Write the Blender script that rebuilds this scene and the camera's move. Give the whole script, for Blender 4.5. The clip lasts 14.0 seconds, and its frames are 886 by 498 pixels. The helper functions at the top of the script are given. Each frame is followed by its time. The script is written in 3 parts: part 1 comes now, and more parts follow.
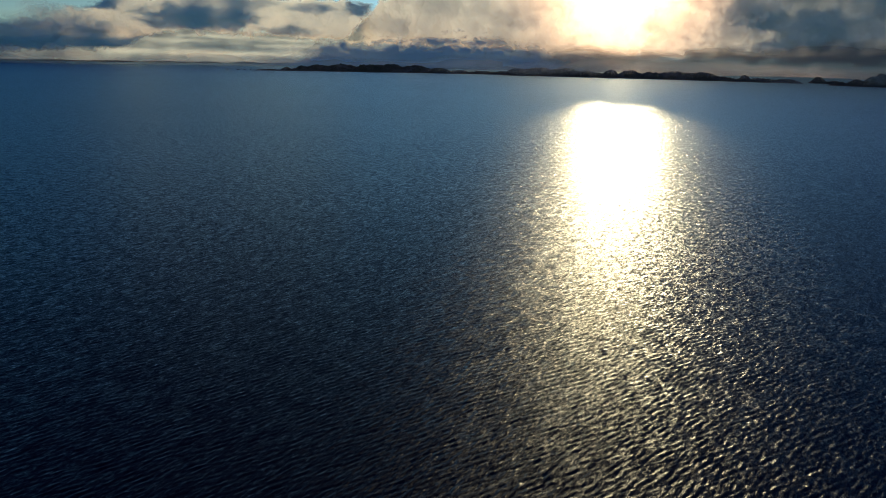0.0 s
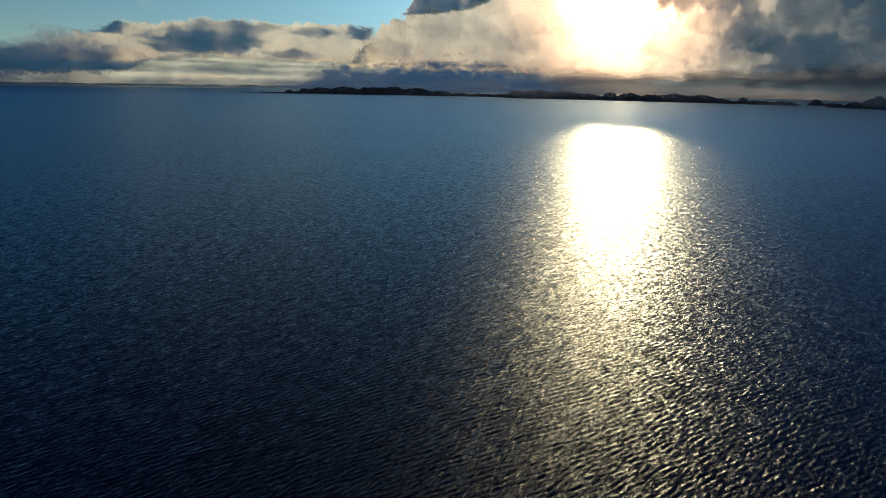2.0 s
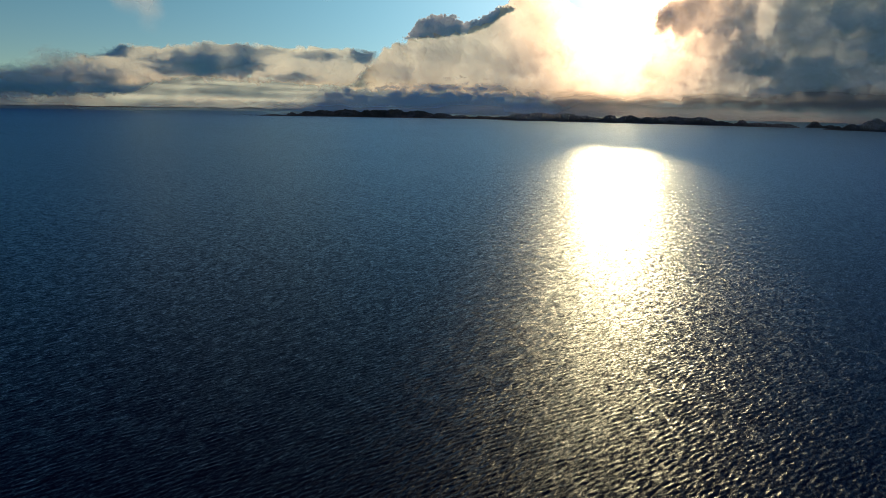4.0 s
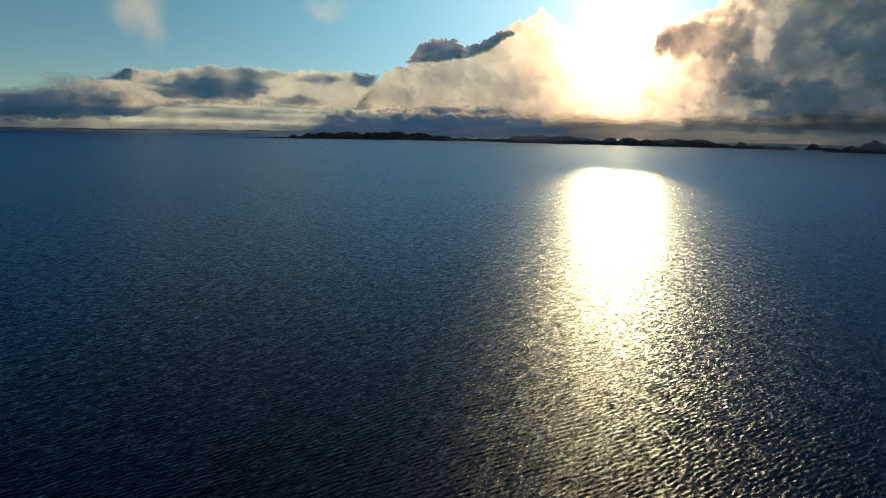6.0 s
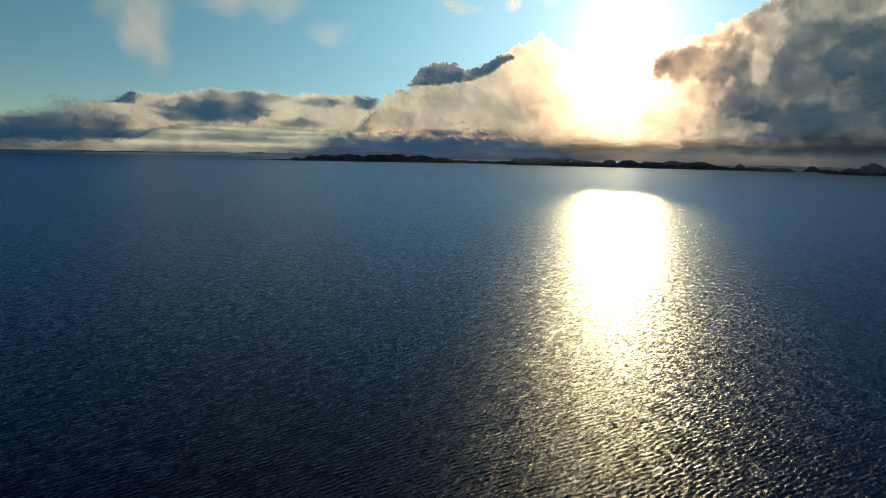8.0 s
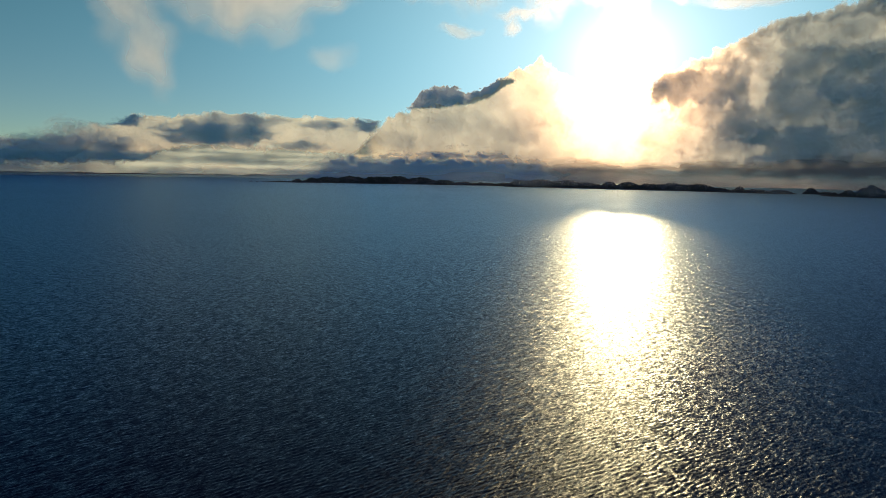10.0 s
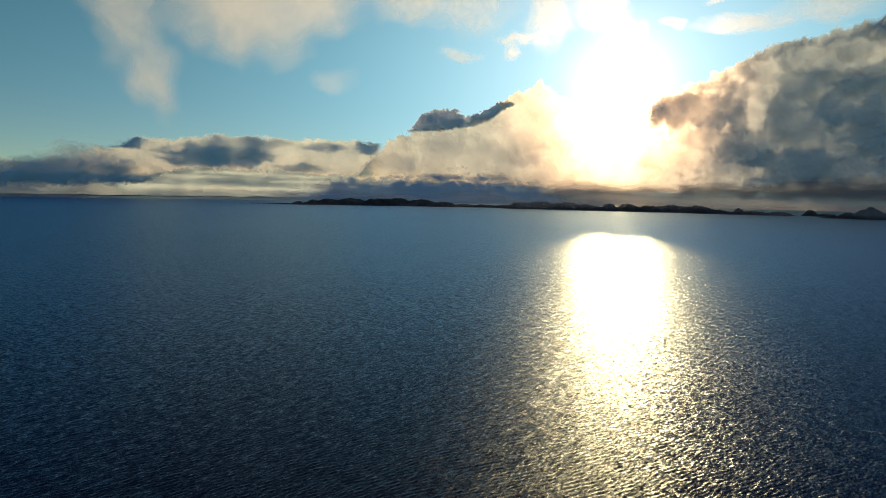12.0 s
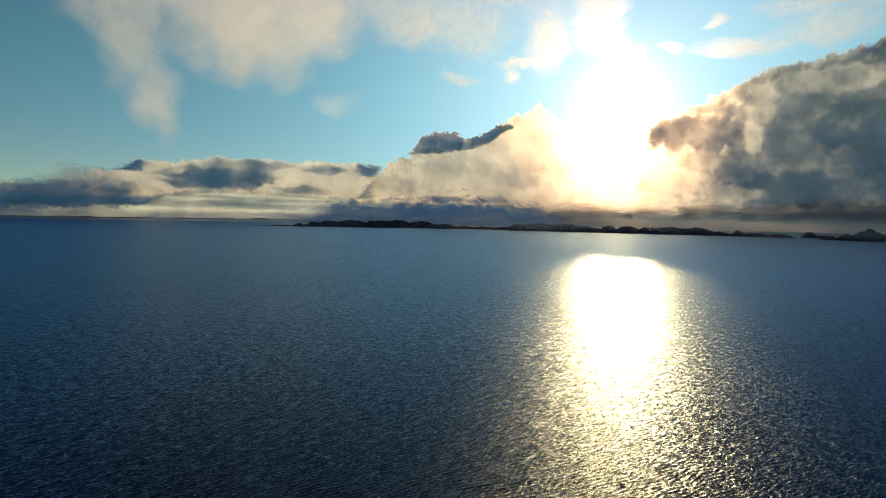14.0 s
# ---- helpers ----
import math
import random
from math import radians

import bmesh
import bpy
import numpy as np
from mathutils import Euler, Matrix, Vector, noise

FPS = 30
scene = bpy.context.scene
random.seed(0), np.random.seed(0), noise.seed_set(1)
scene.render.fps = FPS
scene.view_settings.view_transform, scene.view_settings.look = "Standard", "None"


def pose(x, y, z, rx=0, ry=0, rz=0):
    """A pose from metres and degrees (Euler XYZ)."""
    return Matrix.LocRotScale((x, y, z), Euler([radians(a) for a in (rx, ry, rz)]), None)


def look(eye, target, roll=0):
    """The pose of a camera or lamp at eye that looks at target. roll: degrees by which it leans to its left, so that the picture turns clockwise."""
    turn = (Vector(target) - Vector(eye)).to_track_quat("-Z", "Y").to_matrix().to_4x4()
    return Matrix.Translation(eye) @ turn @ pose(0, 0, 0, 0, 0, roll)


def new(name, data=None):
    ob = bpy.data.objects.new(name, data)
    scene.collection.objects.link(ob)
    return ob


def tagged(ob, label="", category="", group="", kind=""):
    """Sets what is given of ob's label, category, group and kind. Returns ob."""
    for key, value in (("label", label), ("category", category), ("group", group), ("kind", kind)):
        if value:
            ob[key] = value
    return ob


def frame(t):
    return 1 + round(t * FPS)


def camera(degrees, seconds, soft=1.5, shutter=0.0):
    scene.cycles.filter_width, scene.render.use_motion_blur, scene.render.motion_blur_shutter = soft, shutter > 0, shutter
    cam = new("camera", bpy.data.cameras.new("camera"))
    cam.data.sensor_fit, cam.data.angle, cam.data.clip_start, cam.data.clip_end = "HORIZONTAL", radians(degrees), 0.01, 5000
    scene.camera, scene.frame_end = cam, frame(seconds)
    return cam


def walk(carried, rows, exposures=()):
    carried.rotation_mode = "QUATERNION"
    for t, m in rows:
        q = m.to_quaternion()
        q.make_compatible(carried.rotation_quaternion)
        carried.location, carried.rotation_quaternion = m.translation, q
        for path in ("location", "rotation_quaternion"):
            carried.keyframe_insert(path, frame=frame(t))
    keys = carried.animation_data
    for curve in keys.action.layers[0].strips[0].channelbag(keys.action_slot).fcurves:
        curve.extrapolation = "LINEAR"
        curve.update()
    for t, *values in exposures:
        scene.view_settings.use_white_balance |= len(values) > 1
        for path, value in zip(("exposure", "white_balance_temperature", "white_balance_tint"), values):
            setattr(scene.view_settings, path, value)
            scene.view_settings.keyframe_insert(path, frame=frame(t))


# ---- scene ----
# ---------------------------------------------------------------- camera
EYE = 80.0          # metres above the sea
cam = camera(70.0, 14.0, soft=0.6)


def along(c, t):
    u = t / 14.0
    return c[0] + u * (c[1] + u * (c[2] + u * c[3]))


PITCH = (-17.000, 13.336, 0.499, -0.160)
YAW = (0.0, 1.038, -0.356, -0.055)
ROLL = (1.175, -0.463, 0.868, -0.487)
walk(cam, [(k * 0.5, pose(-6.0 * k / 28, -20.0 * k / 28, EYE, 90 + along(PITCH, k * 0.5), 0, along(YAW, k * 0.5))
            @ pose(0, 0, 0, 0, 0, along(ROLL, k * 0.5))) for k in range(29)],
     [(0.0, -0.14, 6700.0, 26.0), (14.0, -0.03, 7200.0, 23.0)])

# ---------------------------------------------------------------- light
SUN_AZ, SUN_EL = 14.7, 9.3      # degrees, to the right of +y, above the horizon
SUN_DIR = Vector((math.sin(radians(SUN_AZ)) * math.cos(radians(SUN_EL)),
                  math.cos(radians(SUN_AZ)) * math.cos(radians(SUN_EL)), math.sin(radians(SUN_EL))))

sun_data = bpy.data.lights.new("sun", "SUN")
sun_data.energy, sun_data.angle, sun_data.color = 3.45, radians(0.53), (1.0, 0.59, 0.27)
sun = new("sun", sun_data)
sun.matrix_world = look(SUN_DIR * 4000, (0, 0, 0))


def make_world():
    world = bpy.data.worlds.new("sky")
    scene.world = world
    world.use_nodes = True
    nt = world.node_tree
    nt.nodes.clear()
    n = lambda kind, **kw: node(nt, kind, **kw)
    geo = n("ShaderNodeTexCoord")
    # below the horizon the sky repeats its lowest band
    sep = n("ShaderNodeSeparateXYZ")
    nt.links.new(geo.outputs["Generated"], sep.inputs[0])
    up = n("ShaderNodeMath", operation="MAXIMUM")
    up.inputs[1].default_value = 0.03
    nt.links.new(sep.outputs["Z"], up.inputs[0])
    com = n("ShaderNodeCombineXYZ")
    for a, b in (("X", "X"), ("Y", "Y")):
        nt.links.new(sep.outputs[a], com.inputs[b])
    nt.links.new(up.outputs[0], com.inputs["Z"])
    norm = n("ShaderNodeVectorMath", operation="NORMALIZE")
    nt.links.new(com.outputs[0], norm.inputs[0])
    sky = n("ShaderNodeTexSky")
    sky.sky_type, sky.sun_disc = "NISHITA", False
    sky.sun_elevation, sky.sun_rotation = radians(SUN_EL), radians(SUN_AZ)
    sky.air_density, sky.dust_density, sky.ozone_density = 0.68, 0.0, 2.5
    nt.links.new(norm.outputs[0], sky.inputs[0])
    back = n("ShaderNodeBackground")
    back.inputs["Strength"].default_value = 0.057
    tint = n("ShaderNodeMix", data_type="RGBA", blend_type="MULTIPLY")
    tint.inputs["Factor"].default_value = 1.0
    for sock in tint.inputs:
        if sock.name == "A" and sock.type == "RGBA":
            nt.links.new(sky.outputs[0], sock)
        if sock.name == "B" and sock.type == "RGBA":
            # low sky graded pale cyan; overhead, out of view, made bluer and darker to colour the sea
            grade = n("ShaderNodeValToRGB")
            grade.color_ramp.interpolation = "EASE"
            grade.color_ramp.elements.new(0.14)
            grade.color_ramp.elements.new(0.4)
            for stop, (where, colour) in zip(grade.color_ramp.elements, ((0.035, (0.98, 1.30, 1.12)), (0.24, (0.88, 1.60, 1.22)), (0.40, (0.36, 1.18, 1.75)), (0.60, (0.16, 0.20, 0.95)))):
                stop.position, stop.color = where, (*colour, 1)
            nt.links.new(up.outputs[0], grade.inputs[0])
            nt.links.new(grade.outputs[0], sock)
    for sock in tint.outputs:
        if sock.type == "RGBA":
            nt.links.new(sock, back.inputs["Color"])
    # aureole of the veiled sun: three lobes round its direction, and a broad blue-green one added to brighten the sea's
    # reflection
    dot = n("ShaderNodeVectorMath", operation="DOT_PRODUCT")
    dot.inputs[1].default_value = SUN_DIR
    nt.links.new(geo.outputs["Generated"], dot.inputs[0])
    total = back
    for power, gain, tint in ((2500.0, 2.0, (1.0, 0.95, 0.85)), (420.0, 0.75, (1.0, 0.95, 0.85)), (45.0, 0.33, (1.0, 0.95, 0.85)), (10.0, 0.48, (0.46, 1.0, 1.14))):
        pos = n("ShaderNodeMath", operation="MAXIMUM")
        pos.inputs[1].default_value = 0.0
        nt.links.new(dot.outputs["Value"], pos.inputs[0])
        pw = n("ShaderNodeMath", operation="POWER")
        pw.inputs[1].default_value = power
        nt.links.new(pos.outputs[0], pw.inputs[0])
        st = n("ShaderNodeMath", operation="MULTIPLY")
        st.inputs[1].default_value = gain
        nt.links.new(pw.outputs[0], st.inputs[0])
        glow = n("ShaderNodeBackground")
        glow.inputs["Color"].default_value = (*tint, 1)
        nt.links.new(st.outputs[0], glow.inputs["Strength"])
        add = n("ShaderNodeAddShader")
        nt.links.new(total.outputs[0], add.inputs[0])
        nt.links.new(glow.outputs[0], add.inputs[1])
        total = add
    out = n("ShaderNodeOutputWorld")
    nt.links.new(total.outputs[0], out.inputs["Surface"])


def node(tree, kind, **settings):
    made = tree.nodes.new(kind)
    for key, value in settings.items():
        if key == "operation":
            made.operation = value
        elif key == "data_type":
            made.data_type = value
        elif key == "blend_type":
            made.blend_type = value
        elif key == "noise_type":
            made.noise_type = value
        elif key == "attribute_name":
            made.attribute_name = value
    return made


make_world()


# ---------------------------------------------------------------- materials
def blank(name):
    mat = bpy.data.materials.new(name)
    mat.use_nodes = True
    mat.node_tree.nodes.clear()
    return mat, mat.node_tree


def math_node(nt, op, a, b=None, c=None):
    m = node(nt, "ShaderNodeMath", operation=op)
    for k, v in enumerate((a, b, c)):
        if v is None:
            continue
        if isinstance(v, (int, float)):
            m.inputs[k].default_value = v
        else:
            nt.links.new(v, m.inputs[k])
    return m.outputs[0]


def noise_node(nt, vec, scale, detail=4.0, rough=0.55, distort=0.0):
    t = node(nt, "ShaderNodeTexNoise")
    t.inputs["Scale"].default_value = scale
    t.inputs["Detail"].default_value = detail
    t.inputs["Roughness"].default_value = rough
    t.inputs["Distortion"].default_value = distort
    nt.links.new(vec, t.inputs["Vector"])
    return t.outputs["Fac"]


def ramp_node(nt, fac, stops):
    r = node(nt, "ShaderNodeValToRGB")
    while len(r.color_ramp.elements) < len(stops):
        r.color_ramp.elements.new(0.5)
    for e, (p, c) in zip(r.color_ramp.elements, stops):
        e.position, e.color = p, (*c, 1)
    nt.links.new(fac, r.inputs[0])
    return r.outputs[0]


WIND = -42.0         # degrees from +x towards +y: the way that the waves run
RIPPLE = -106.0      # the same of the finest ripples, under a veering breeze


def water_material():
    """Open water: the facets of waves at four sizes tilt the surface, more along the wind than across it."""
    mat, nt = blank("sea_water")
    co = node(nt, "ShaderNodeTexCoord").outputs["Object"]

    def facets(angle, scale, along_wind, across, detail, amount, gust):
        m = node(nt, "ShaderNodeMapping")
        m.vector_type = "TEXTURE"
        m.inputs["Rotation"].default_value = (0, 0, radians(angle))
        m.inputs["Scale"].default_value = (1.0, 2.8, 1.0)
        nt.links.new(co, m.inputs[0])
        t = node(nt, "ShaderNodeTexNoise")
        t.inputs["Scale"].default_value = scale
        t.inputs["Detail"].default_value = detail
        t.inputs["Roughness"].default_value = 0.6
        t.inputs["Distortion"].default_value = 0.5
        nt.links.new(m.outputs[0], t.inputs["Vector"])
        sep = node(nt, "ShaderNodeSeparateColor")
        nt.links.new(t.outputs["Color"], sep.inputs[0])
        lon = math_node(nt, "MULTIPLY", math_node(nt, "SUBTRACT", sep.outputs[0], 0.5), along_wind * amount)
        lat = math_node(nt, "MULTIPLY", math_node(nt, "SUBTRACT", sep.outputs[1], 0.5), across * amount)
        c, d = math.cos(radians(angle)), math.sin(radians(angle))
        x = math_node(nt, "SUBTRACT", math_node(nt, "MULTIPLY", lon, c), math_node(nt, "MULTIPLY", lat, d))
        y = math_node(nt, "ADD", math_node(nt, "MULTIPLY", lon, d), math_node(nt, "MULTIPLY", lat, c))
        v = node(nt, "ShaderNodeCombineXYZ")
        nt.links.new(x, v.inputs[0])
        nt.links.new(y, v.inputs[1])
        s = node(nt, "ShaderNodeVectorMath", operation="SCALE")
        nt.links.new(v.outputs[0], s.inputs[0])
        nt.links.new(gust, s.inputs["Scale"])
        return s.outputs[0]

    calm = noise_node(nt, co, 0.004, 3.0, 0.5)
    gust = math_node(nt, "MULTIPLY_ADD", calm, 0.7, 0.65)
    total = node(nt, "ShaderNodeNewGeometry").outputs["Normal"]
    for angle, scale, lon, lat, detail, amount in ((WIND + 9, 0.22, 1.0, 0.4, 1.0, 0.08), (WIND + 4, 0.55, 1.0, 0.34, 1.0, 0.60), (WIND - 5, 1.9, 1.0, 0.45, 2.0, 0.95),
                                                   (WIND + 14, 4.5, 1.0, 0.6, 2.0, 0.85), (WIND - 16, 11.0, 1.0, 0.8, 2.0, 0.45)):
        add = node(nt, "ShaderNodeVectorMath", operation="ADD")
        nt.links.new(total, add.inputs[0])
        nt.links.new(facets(angle, scale, lon, lat, detail, amount, gust), add.inputs[1])
        total = add.outputs[0]
    norm = node(nt, "ShaderNodeVectorMath", operation="NORMALIZE")
    nt.links.new(total, norm.inputs[0])
    deep = node(nt, "ShaderNodeBsdfDiffuse")
    deep.inputs["Color"].default_value = (0.0022, 0.0028, 0.0110, 1)
    lobes = []
    crest = node(nt, "ShaderNodeCombineXYZ")         # the line along which the finest ripples lie
    crest.inputs[0].default_value, crest.inputs[1].default_value = -math.sin(radians(RIPPLE)), math.cos(radians(RIPPLE))
    for spread in (0.35, 0.57):                      # small ripples and the steeper faces of chop
        bs = node(nt, "ShaderNodeBsdfGlossy")
        bs.distribution = "BECKMANN"
        bs.inputs["Color"].default_value = (0.56, 0.87, 1.0, 1)
        bs.inputs["Roughness"].default_value = spread
        bs.inputs["Anisotropy"].default_value = 0.27
        nt.links.new(crest.outputs[0], bs.inputs["Tangent"])
        nt.links.new(norm.outputs[0], bs.inputs["Normal"])
        lobes.append(bs)
    bs = node(nt, "ShaderNodeMixShader")
    bs.inputs[0].default_value = 0.5
    nt.links.new(lobes[0].outputs[0], bs.inputs[1])
    nt.links.new(lobes[1].outputs[0], bs.inputs[2])
    fres = node(nt, "ShaderNodeFresnel")
    fres.inputs["IOR"].default_value = 1.333
    nt.links.new(norm.outputs[0], fres.inputs["Normal"])
    gloss = math_node(nt, "MULTIPLY", fres.outputs[0], 0.84)
    top = node(nt, "ShaderNodeMixShader")
    nt.links.new(gloss, top.inputs[0])
    nt.links.new(deep.outputs[0], top.inputs[1])
    nt.links.new(bs.outputs[0], top.inputs[2])
    bs = top
    out = node(nt, "ShaderNodeOutputMaterial")
    nt.links.new(bs.outputs[0], out.inputs[0])
    return mat


def heath_material(name, stops):
    mat, nt = blank(name)
    co = node(nt, "ShaderNodeTexCoord").outputs["Object"]
    big = noise_node(nt, co, 0.02, 5.0, 0.6)
    small = noise_node(nt, co, 0.15, 5.0, 0.65)
    fac = math_node(nt, "MULTIPLY_ADD", big, 0.6, math_node(nt, "MULTIPLY", small, 0.4))
    col = ramp_node(nt, fac, stops)
    bump = node(nt, "ShaderNodeBump")
    bump.inputs["Distance"].default_value = 3.0
    nt.links.new(small, bump.inputs["Height"])
    bs = node(nt, "ShaderNodeBsdfPrincipled")
    bs.inputs["Roughness"].default_value = 0.9
    nt.links.new(col, bs.inputs["Base Color"])
    nt.links.new(bump.outputs[0], bs.inputs["Normal"])
    out = node(nt, "ShaderNodeOutputMaterial")
    nt.links.new(bs.outputs[0], out.inputs[0])
    return mat


def cloud_material(name, opacity, absorb, edge, grain, white=(0.93, 0.93, 0.93), tint=(0.85, 0.98, 1.0), glow=0.09, puffy=0.75, relief=34.0, fray=0.30):
    """Cloud droplets: thin parts let the sun through, thick parts only turn back the light of the sky; white also
    carries painted shade.
    """
    mat, nt = blank(name)
    co = node(nt, "ShaderNodeTexCoord").outputs["Object"]
    thick = node(nt, "ShaderNodeAttribute", attribute_name="thickness").outputs["Fac"]
    fine = noise_node(nt, co, grain, 6.0, 0.6, 0.15)
    t = math_node(nt, "ADD", thick, math_node(nt, "MULTIPLY_ADD", fine, fray, -0.5 * fray))
    t = math_node(nt, "MAXIMUM", t, 0.0)
    fade = node(nt, "ShaderNodeMapRange")
    fade.interpolation_type = "SMOOTHSTEP"
    fade.inputs["From Max"].default_value = edge
    fade.inputs["To Max"].default_value = opacity
    nt.links.new(t, fade.inputs["Value"])
    deep = node(nt, "ShaderNodeAttribute", attribute_name="depth").outputs["Fac"]
    heap = noise_node(nt, co, grain * 0.8, 4.0, 0.50, 0.1)              # heaps and hollows of the droplets
    uneven = math_node(nt, "MULTIPLY_ADD", heap, 3.2 * puffy, 1.0 - 1.6 * puffy)
    deep = math_node(nt, "MULTIPLY", deep, math_node(nt, "MAXIMUM", uneven, 0.12))
    deep = math_node(nt, "MAXIMUM", math_node(nt, "ADD", deep, math_node(nt, "MULTIPLY_ADD", fine, 0.10, -0.05)), 0.0)
    trans = math_node(nt, "EXPONENT", math_node(nt, "MULTIPLY", deep, -absorb))
    front = node(nt, "ShaderNodeBsdfDiffuse")
    front.inputs["Color"].default_value = (*white, 1)
    through_ = node(nt, "ShaderNodeBsdfTranslucent")
    through_.inputs["Color"].default_value = (*tint, 1)
    ahead = node(nt, "ShaderNodeBsdfRefraction")       # droplets bend most of the light only a few degrees
    ahead.distribution = "BECKMANN"
    ahead.inputs["Color"].default_value = (1, 1, 1, 1)
    ahead.inputs["Roughness"].default_value = 0.9
    ahead.inputs["IOR"].default_value = 1.16
    geo = node(nt, "ShaderNodeNewGeometry")
    facing = node(nt, "ShaderNodeVectorMath", operation="NORMALIZE")
    nt.links.new(geo.outputs["Position"], facing.inputs[0])
    inward = node(nt, "ShaderNodeVectorMath", operation="SCALE")
    inward.inputs["Scale"].default_value = -1.0
    nt.links.new(facing.outputs[0], inward.inputs[0])
    nt.links.new(inward.outputs[0], ahead.inputs["Normal"])
    calm = node(nt, "ShaderNodeVectorMath", operation="ADD")
    nt.links.new(inward.outputs[0], calm.inputs[0])
    nt.links.new(geo.outputs["Normal"], calm.inputs[1])
    even = node(nt, "ShaderNodeVectorMath", operation="NORMALIZE")
    nt.links.new(calm.outputs[0], even.inputs[0])
    bump = node(nt, "ShaderNodeBump")
    bump.inputs["Distance"].default_value = relief
    nt.links.new(heap, bump.inputs["Height"])
    nt.links.new(even.outputs[0], bump.inputs["Normal"])
    nt.links.new(bump.outputs[0], through_.inputs["Normal"])
    nt.links.new(bump.outputs[0], front.inputs["Normal"])
    lit = node(nt, "ShaderNodeMixShader")
    lit.inputs[0].default_value = glow
    nt.links.new(through_.outputs[0], lit.inputs[1])
    nt.links.new(ahead.outputs[0], lit.inputs[2])
    mix = node(nt, "ShaderNodeMixShader")
    nt.links.new(trans, mix.inputs[0])
    nt.links.new(front.outputs[0], mix.inputs[1])
    nt.links.new(lit.outputs[0], mix.inputs[2])
    clear = node(nt, "ShaderNodeBsdfTransparent")
    whole = node(nt, "ShaderNodeMixShader")
    nt.links.new(fade.outputs[0], whole.inputs[0])
    nt.links.new(clear.outputs[0], whole.inputs[1])
    nt.links.new(mix.outputs[0], whole.inputs[2])
    out = node(nt, "ShaderNodeOutputMaterial")
    nt.links.new(whole.outputs[0], out.inputs[0])
    return mat


WATER = water_material()
HEATH = heath_material("rock_and_heath", [(0.35, (0.030, 0.032, 0.022)), (0.5, (0.055, 0.050, 0.030)), (0.6, (0.10, 0.095, 0.085)), (0.72, (0.20, 0.19, 0.175))])
ROCK = heath_material("shore_rock", [(0.35, (0.05, 0.048, 0.045)), (0.5, (0.12, 0.115, 0.11)), (0.7, (0.24, 0.23, 0.22))])


# ---------------------------------------------------------------- noise for shapes
def lattice(ix, iy, seed):
    h = (ix.astype(np.int64) * 374761393 + iy.astype(np.int64) * 668265263 + seed * 1442695041) & 0x7FFFFFFF
    h = ((h ^ (h >> 13)) * 1274126177) & 0x7FFFFFFF
    return (h ^ (h >> 16)) & 0x7FFFFFFF


def gradient_noise(x, y, seed):
    """Smooth noise from about -1 to 1."""
    x0, y0 = np.floor(x), np.floor(y)
    fx, fy = x - x0, y - y0
    u, v = fx ** 3 * (fx * (fx * 6 - 15) + 10), fy ** 3 * (fy * (fy * 6 - 15) + 10)
    total = 0.0
    for dx, wx in ((0, 1 - u), (1, u)):
        for dy, wy in ((0, 1 - v), (1, v)):
            a = lattice(x0 + dx, y0 + dy, seed) * (2 * math.pi / 0x7FFFFFFF)
            total = total + wx * wy * (np.cos(a) * (fx - dx) + np.sin(a) * (fy - dy))
    return total * 1.5


def fbm(x, y, seed, octaves=5, gain=0.5, billow=False):
    total, amp, norm = 0.0, 1.0, 0.0
    for k in range(octaves):
        g = gradient_noise(x * 2 ** k + 17.3 * k, y * 2 ** k - 9.1 * k, seed + k)
        total = total + amp * ((3.2 * np.abs(g) - 0.8) if billow else g)
        norm += amp
        amp *= gain
    return total / norm


def grid_mesh(name, co, keep=None, smooth=True):
    """A mesh from an array rows x columns x 3; keep masks its cells."""
    r, c, _ = co.shape
    idx = np.arange(r * c).reshape(r, c)
    quads = np.stack([idx[:-1, :-1], idx[:-1, 1:], idx[1:, 1:], idx[1:, :-1]], -1)
    quads = (quads[keep] if keep is not None else quads.reshape(-1, 4)).astype(np.int32)
    used = np.unique(quads)
    remap = np.zeros(r * c, np.int32)
    remap[used] = np.arange(len(used))
    quads = remap[quads]
    me = bpy.data.meshes.new(name)
    me.vertices.add(len(used))
    me.vertices.foreach_set("co", co.reshape(-1, 3)[used].astype(np.float32).ravel())
    me.loops.add(quads.size)
    me.loops.foreach_set("vertex_index", quads.ravel())
    me.polygons.add(len(quads))
    me.polygons.foreach_set("loop_start", np.arange(0, quads.size, 4, dtype=np.int32))
    me.polygons.foreach_set("use_smooth", np.full(len(quads), smooth))
    me.update(calc_edges=True)
    return me, used


